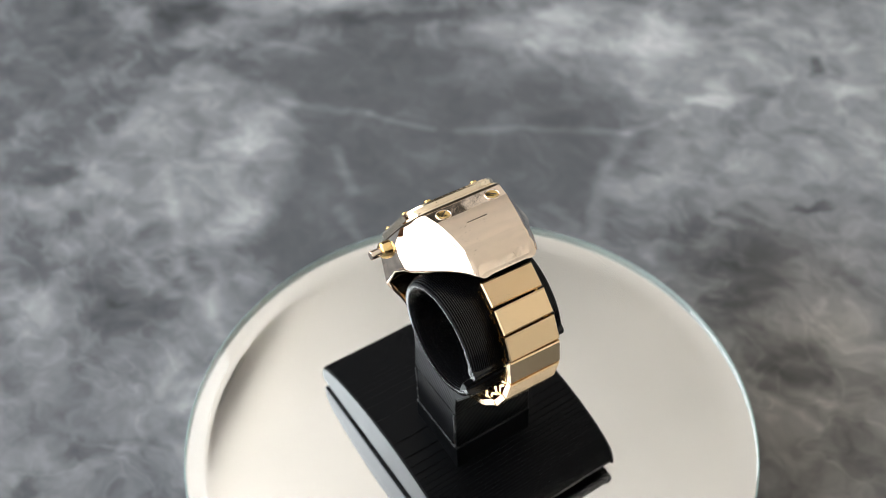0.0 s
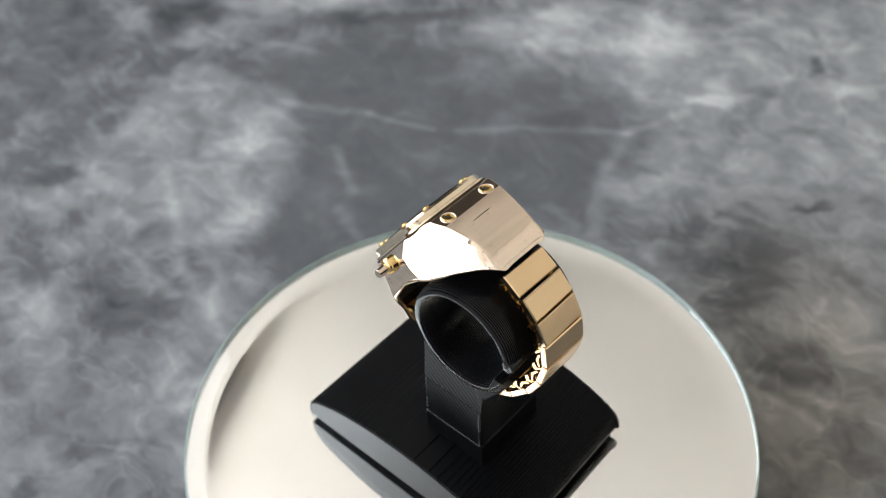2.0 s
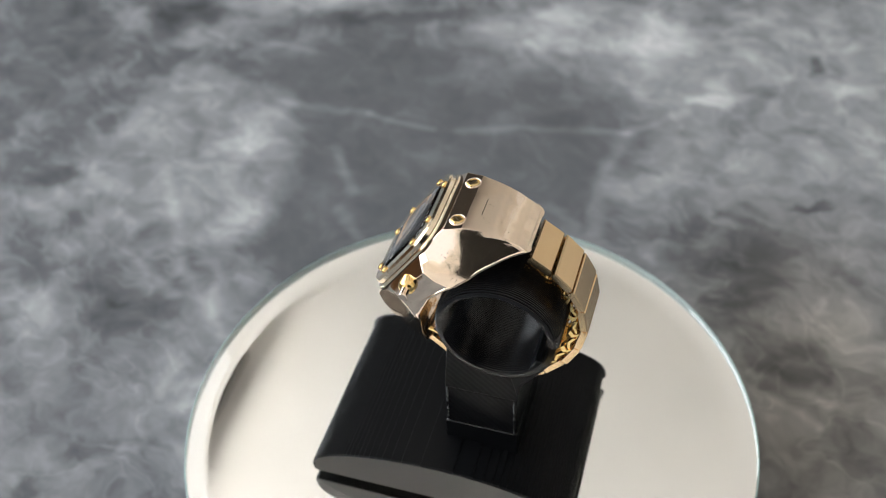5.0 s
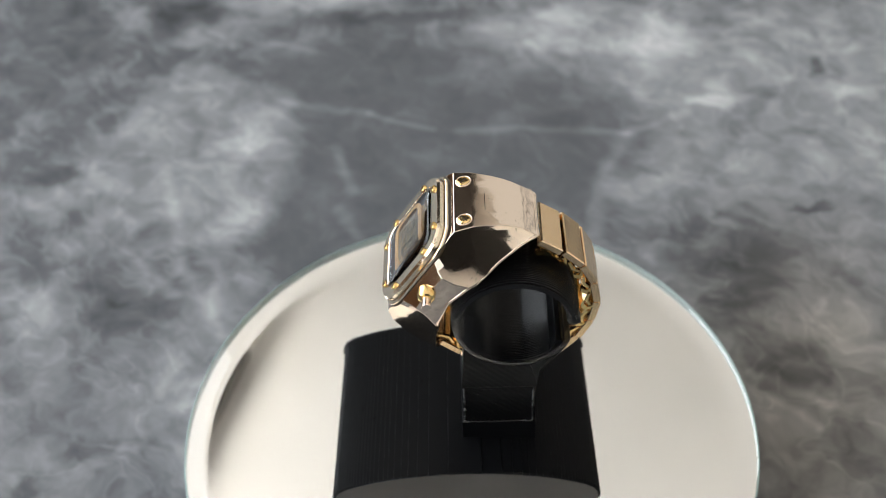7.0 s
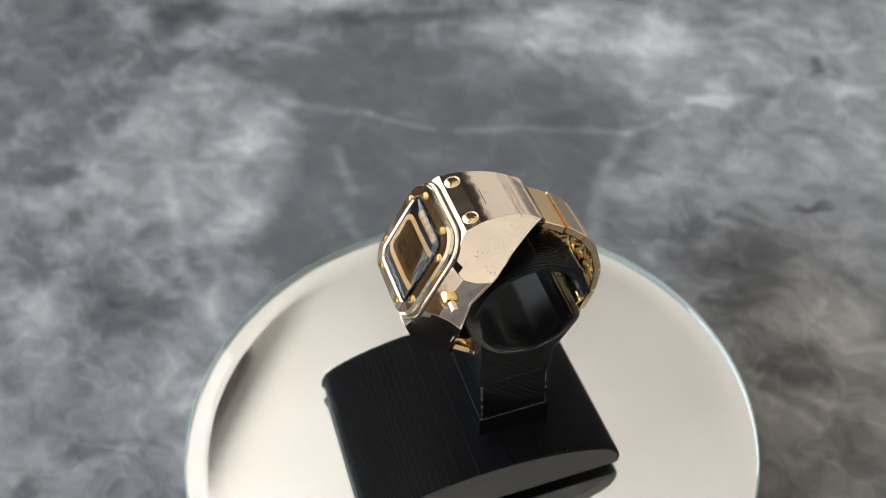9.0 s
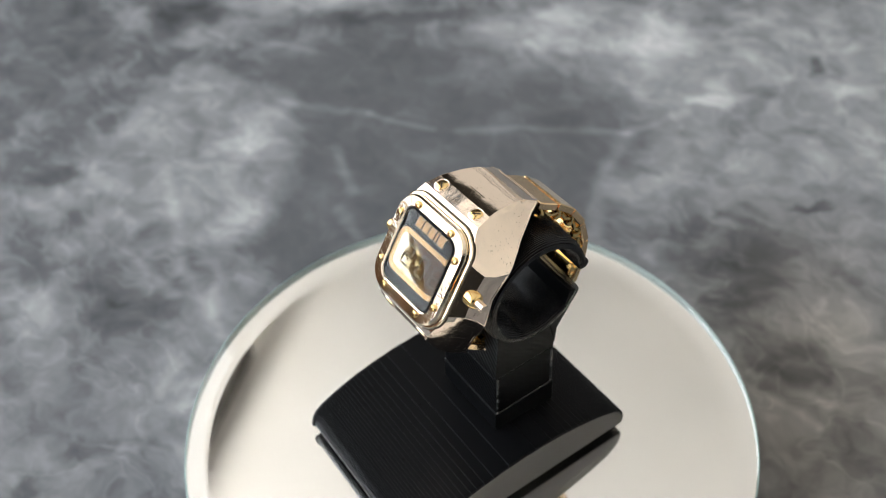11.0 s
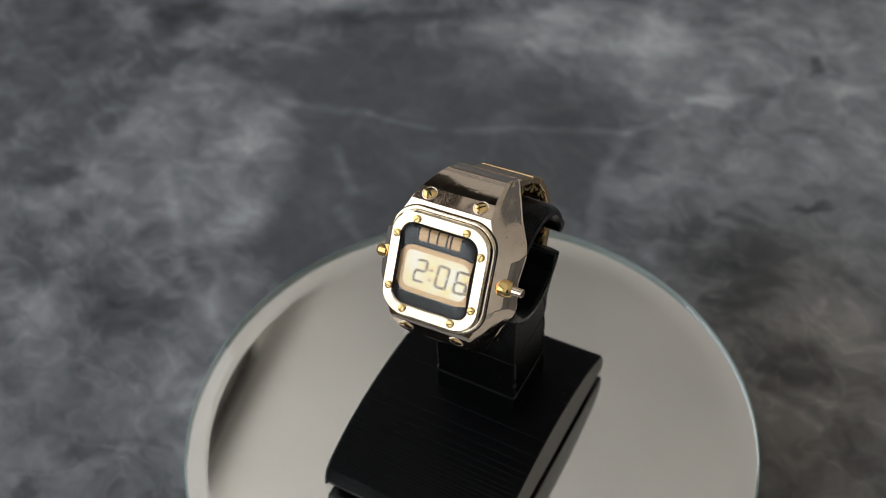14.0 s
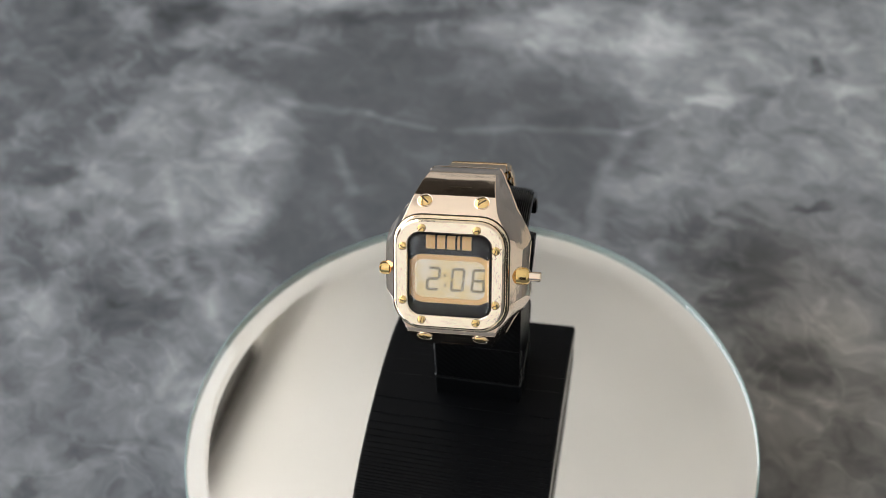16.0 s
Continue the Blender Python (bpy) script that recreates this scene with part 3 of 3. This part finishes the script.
part("step_seam", frame_ring([(18.38, 4.3, 16.3), (18.38, 4.3, 16.45), (18.54, 4.35, 16.45), (18.54, 4.35, 16.3)]), DARK_GAP, bezel, "grimy dark seam", smooth=0)
part("gasket", frame_ring([(13.95, 2.0, 16.6), (13.95, 2.0, 17.47), (13.5, 1.85, 17.45), (13.5, 1.85, 16.6)]), DIAL_BLACK, bezel, "black gasket", smooth=0)

# dial, display and crystal
bm = bmesh.new()
prism(bm, rounded(14.2, 14.2, 1.6), 16.0, 16.5)
dial = part("dial", bm, DIAL_BLACK, ring_watch, "black dial with gold printed frame", smooth=0)
bm = bmesh.new()
prism(bm, rounded(11.6, 6.6, 1.4, cy=-0.8), 16.45, 16.53)
lcd = part("display", bm, LCD, dial, "yellowish liquid crystal display", smooth=0)
bm = bmesh.new()
lo, hi = rounded(12.9, 8.0, 1.9, cy=-0.8), rounded(11.4, 6.3, 1.3, cy=-0.8)
rows = [[bm.verts.new((x, y, w)) for x, y in o] for o, w in ((lo, 16.45), (lo, 16.62), (hi, 16.62), (hi, 16.45))]
for a, b in zip(rows, rows[1:] + rows[:1]):
    for i in range(len(a)):
        bm.faces.new((a[i], a[(i + 1) % len(a)], b[(i + 1) % len(a)], b[i]))
part("dial_frame", bm, DIAL_GOLD, dial, "gold printed frame", smooth=0)

# five gold shapes stand for the maker's mark
for u, wide in ((-3.2, 1.5), (-1.45, 1.3), (0.2, 1.3), (1.42, 0.4), (2.75, 1.5)):
    bm = bmesh.new()
    box(bm, u - wide / 2, u + wide / 2, 4.15, 6.05, 16.45, 16.58)
    part("mark", bm, DIAL_GOLD, dial, "plain gold printed bar", smooth=0)

LIT = {"2": "abged", "0": "abcdef", "6": "acdefg"}


def digit(char, u0, parent):
    wide, tall, t, skew, v0 = 2.3, 4.0, 0.45, 0.09, -2.8
    bm = bmesh.new()
    for s in LIT[char]:
        h = tall / 2
        x0, x1, y0, y1 = {"a": (0.3, wide - 0.3, tall - t, tall), "b": (wide - t, wide, h + 0.15, tall - 0.25), "c": (wide - t, wide, 0.25, h - 0.15),
                          "d": (0.3, wide - 0.3, 0, t), "e": (0, t, 0.25, h - 0.15), "f": (0, t, h + 0.15, tall - 0.25), "g": (0.3, wide - 0.3, h - t / 2, h + t / 2)}[s]
        prism(bm, [(u0 + x0 + skew * y0, v0 + y0), (u0 + x1 + skew * y0, v0 + y0), (u0 + x1 + skew * y1, v0 + y1), (u0 + x0 + skew * y1, v0 + y1)], 16.5, 16.56)
    part("digit", bm, SEGMENT, parent, "grey display digit " + char, smooth=0)


for char, u0 in (("2", -4.0), ("0", 0.0), ("6", 3.35)):
    digit(char, u0, lcd)
bm = bmesh.new()
for v in (-1.8, -0.2):
    box(bm, -0.95, -0.55, v - 0.2, v + 0.2, 16.5, 16.56)
part("colon", bm, SEGMENT, lcd, smooth=0)

bm = bmesh.new()
loft(bm, [[(x, y, w) for x, y in rounded(s * 0.975, s * 0.975, r, 8)] for s, r, w in ((13.45, 1.8, 16.8), (13.45, 1.8, 17.5), (13.2, 1.9, 17.72), (12.7, 2.0, 17.86), (11.6, 2.2, 17.97), (9.0, 2.4, 18.1), (5.0, 2.0, 18.2), (2.0, 0.9, 18.22))])
crystal = part("crystal", bm, CRYSTAL, ring_watch, "clear domed crystal", smooth=50)
crystal.visible_shadow = False

# crown on one flank, small pusher on the other
CROWN_V, CROWN_W = -0.2, 14.15
CROWN = pose(0, CROWN_V, CROWN_W, 0, 90, 0)
bm = bmesh.new()
lathe(bm, [(1.45, 10.6), (1.45, 12.0), (1.32, 12.35), (1.05, 12.6), (0.85, 12.65)], 28, CROWN)
crown = part("crown", bm, DEEP_GOLD, ring_watch, "small domed gold crown collar")
bm = bmesh.new()
lathe(bm, [(0.78, 12.4), (0.78, 14.35), (0.68, 14.5)], 24, CROWN)
part("plunger", bm, GOLD, crown, "pale metal plunger")
bm = bmesh.new()
lathe(bm, [(1.1, 10.6), (1.1, 11.9), (0.8, 12.3), (0.3, 12.4)], 20, pose(0, CROWN_V, CROWN_W, 0, -90, 0))
part("pusher", bm, DEEP_GOLD, ring_watch, "small gold pusher")

# ---- expanding bracelet ----
BAND = [(14.7, 2.0), (14.9, -0.4), (14.9, -3.6), (14.2, -7.2), (12.3, -10.9), (9.3, -14.0), (5.2, -16.2), (0.0, -17.0)]


def band_curve():
    pts = BAND + [(-v, w) for v, w in BAND[-2::-1]]
    out = []
    for i in range(len(pts) - 1):
        for k in range(12):
            t = k / 12
            p0, p1, p2, p3 = (pts[max(0, min(len(pts) - 1, i + j))] for j in (-1, 0, 1, 2))
            out.append(tuple(0.5 * (2 * b + (c - a) * t + (2 * a - 5 * b + 4 * c - d) * t * t + (3 * b - a - 3 * c + d) * t ** 3)
                             for a, b, c, d in zip(p0, p1, p2, p3)))
    return out + [pts[-1]]


def band_stops(step):
    curve, stops, gone, due = band_curve(), [], 0.0, 2.5
    for (v0, w0), (v1, w1) in zip(curve, curve[1:]):
        d = math.hypot(v1 - v0, w1 - w0)
        while due <= gone + d:
            t = (due - gone) / d
            stops.append((v0 + (v1 - v0) * t, w0 + (w1 - w0) * t, math.degrees(math.atan2(w1 - w0, v1 - v0))))
            due += step
        gone += d
    return stops


BU, BW, STEP = 0.8, 4.85, 4.7
bm = bmesh.new()
loft(bm, [[(BU - BW * a, -b, c), (BU + BW * a, -b, c), (BU + BW * a, b, c), (BU - BW * a, b, c)]
          for a, b, c in ((0.97, 2.02, -1.35), (1.0, 2.12, -1.2), (1.0, 2.12, -0.2), (0.965, 1.9, 0.0))])
LINK = mesh_of("link", bm, LINK_GOLD, 20)
bm = bmesh.new()
for side in (-1, 1):
    u0 = BU + side * (BW - 0.5)
    # a bent tooth and the loop that joins it to the next link
    loft(bm, [[(u0 - 0.45, v - 0.4, w), (u0 + 0.45, v - 0.4, w), (u0 + 0.45, v + 0.4, w - 0.25), (u0 - 0.45, v + 0.4, w - 0.25)]
              for v, w in ((-1.1, -1.2), (-0.4, -2.0), (-1.1, -2.8))])
    loft(bm, [[(u0 - 0.3, v, w - 0.35), (u0 + 0.3, v, w - 0.35), (u0 + 0.3, v, w + 0.1), (u0 - 0.3, v, w + 0.1)]
              for v, w in ((0.2, -1.6), (1.6, -2.2), (2.8, -1.9), (3.5, -1.5))])
box(bm, BU - BW + 1.2, BU + BW - 1.2, -1.2, 1.2, -2.0, -1.2)
HINGE = mesh_of("hinge", bm, DEEP_GOLD, 0)
bracelet = new("bracelet")
bracelet.parent = ring_watch
tagged(bracelet, "expanding bracelet of flat gold links")
for v, w, a in band_stops(STEP):
    ob = new("link", LINK)
    ob.parent = bracelet
    ob.matrix_basis = Matrix.Translation((0, v * MM, w * MM)) @ pose(0, 0, 0, a + random.uniform(-2.5, 2.5), random.uniform(-0.8, 0.8), 0)
    h = new("hinge", HINGE)
    h.parent = bracelet
    h.matrix_basis = ob.matrix_basis.copy()

# ---- movement ----
TURN = [(0.0, 0.0), (0.5, 4.01), (1.0, 7.93), (1.5, 11.94), (2.0, 15.92), (2.5, 19.98), (3.0, 24.09), (3.5, 28.09), (4.0, 32.16), (6.5, 53.02),
        (7.0, 57.39), (7.5, 61.8), (8.0, 66.23), (8.5, 70.64), (9.0, 75.05), (11.5, 97.01), (12.0, 101.3), (12.5, 105.53), (13.0, 109.92),
        (13.5, 114.39), (14.0, 118.87), (14.5, 123.33), (15.0, 127.73), (15.5, 132.05), (16.0, 136.37)]
START = -147.9
RING_SEAT = pose(0.0003, 0.0061, 0.0434) @ pose(0, 0, 0, 0, -4.7, 0) @ pose(0, 0, 0, 56.2, 0, 0)


def motions():
    # the plate lies very slightly askew and levels out as it turns
    walk(turntable, [(t, pose(0.0004, -0.0014, 0, 0, 0.5 * (1 - a / 136.37), 0) @ pose(0, 0, 0, 0, 0, a)) for t, a in TURN])
    walk(display_stand, [(t, pose(0, 0, 0, 0, 0, START + a)) for t, a in TURN])
    walk(ring_watch, [(t, pose(0, 0, 0, 0, 0, START + a) @ RING_SEAT) for t, a in TURN])


motions()
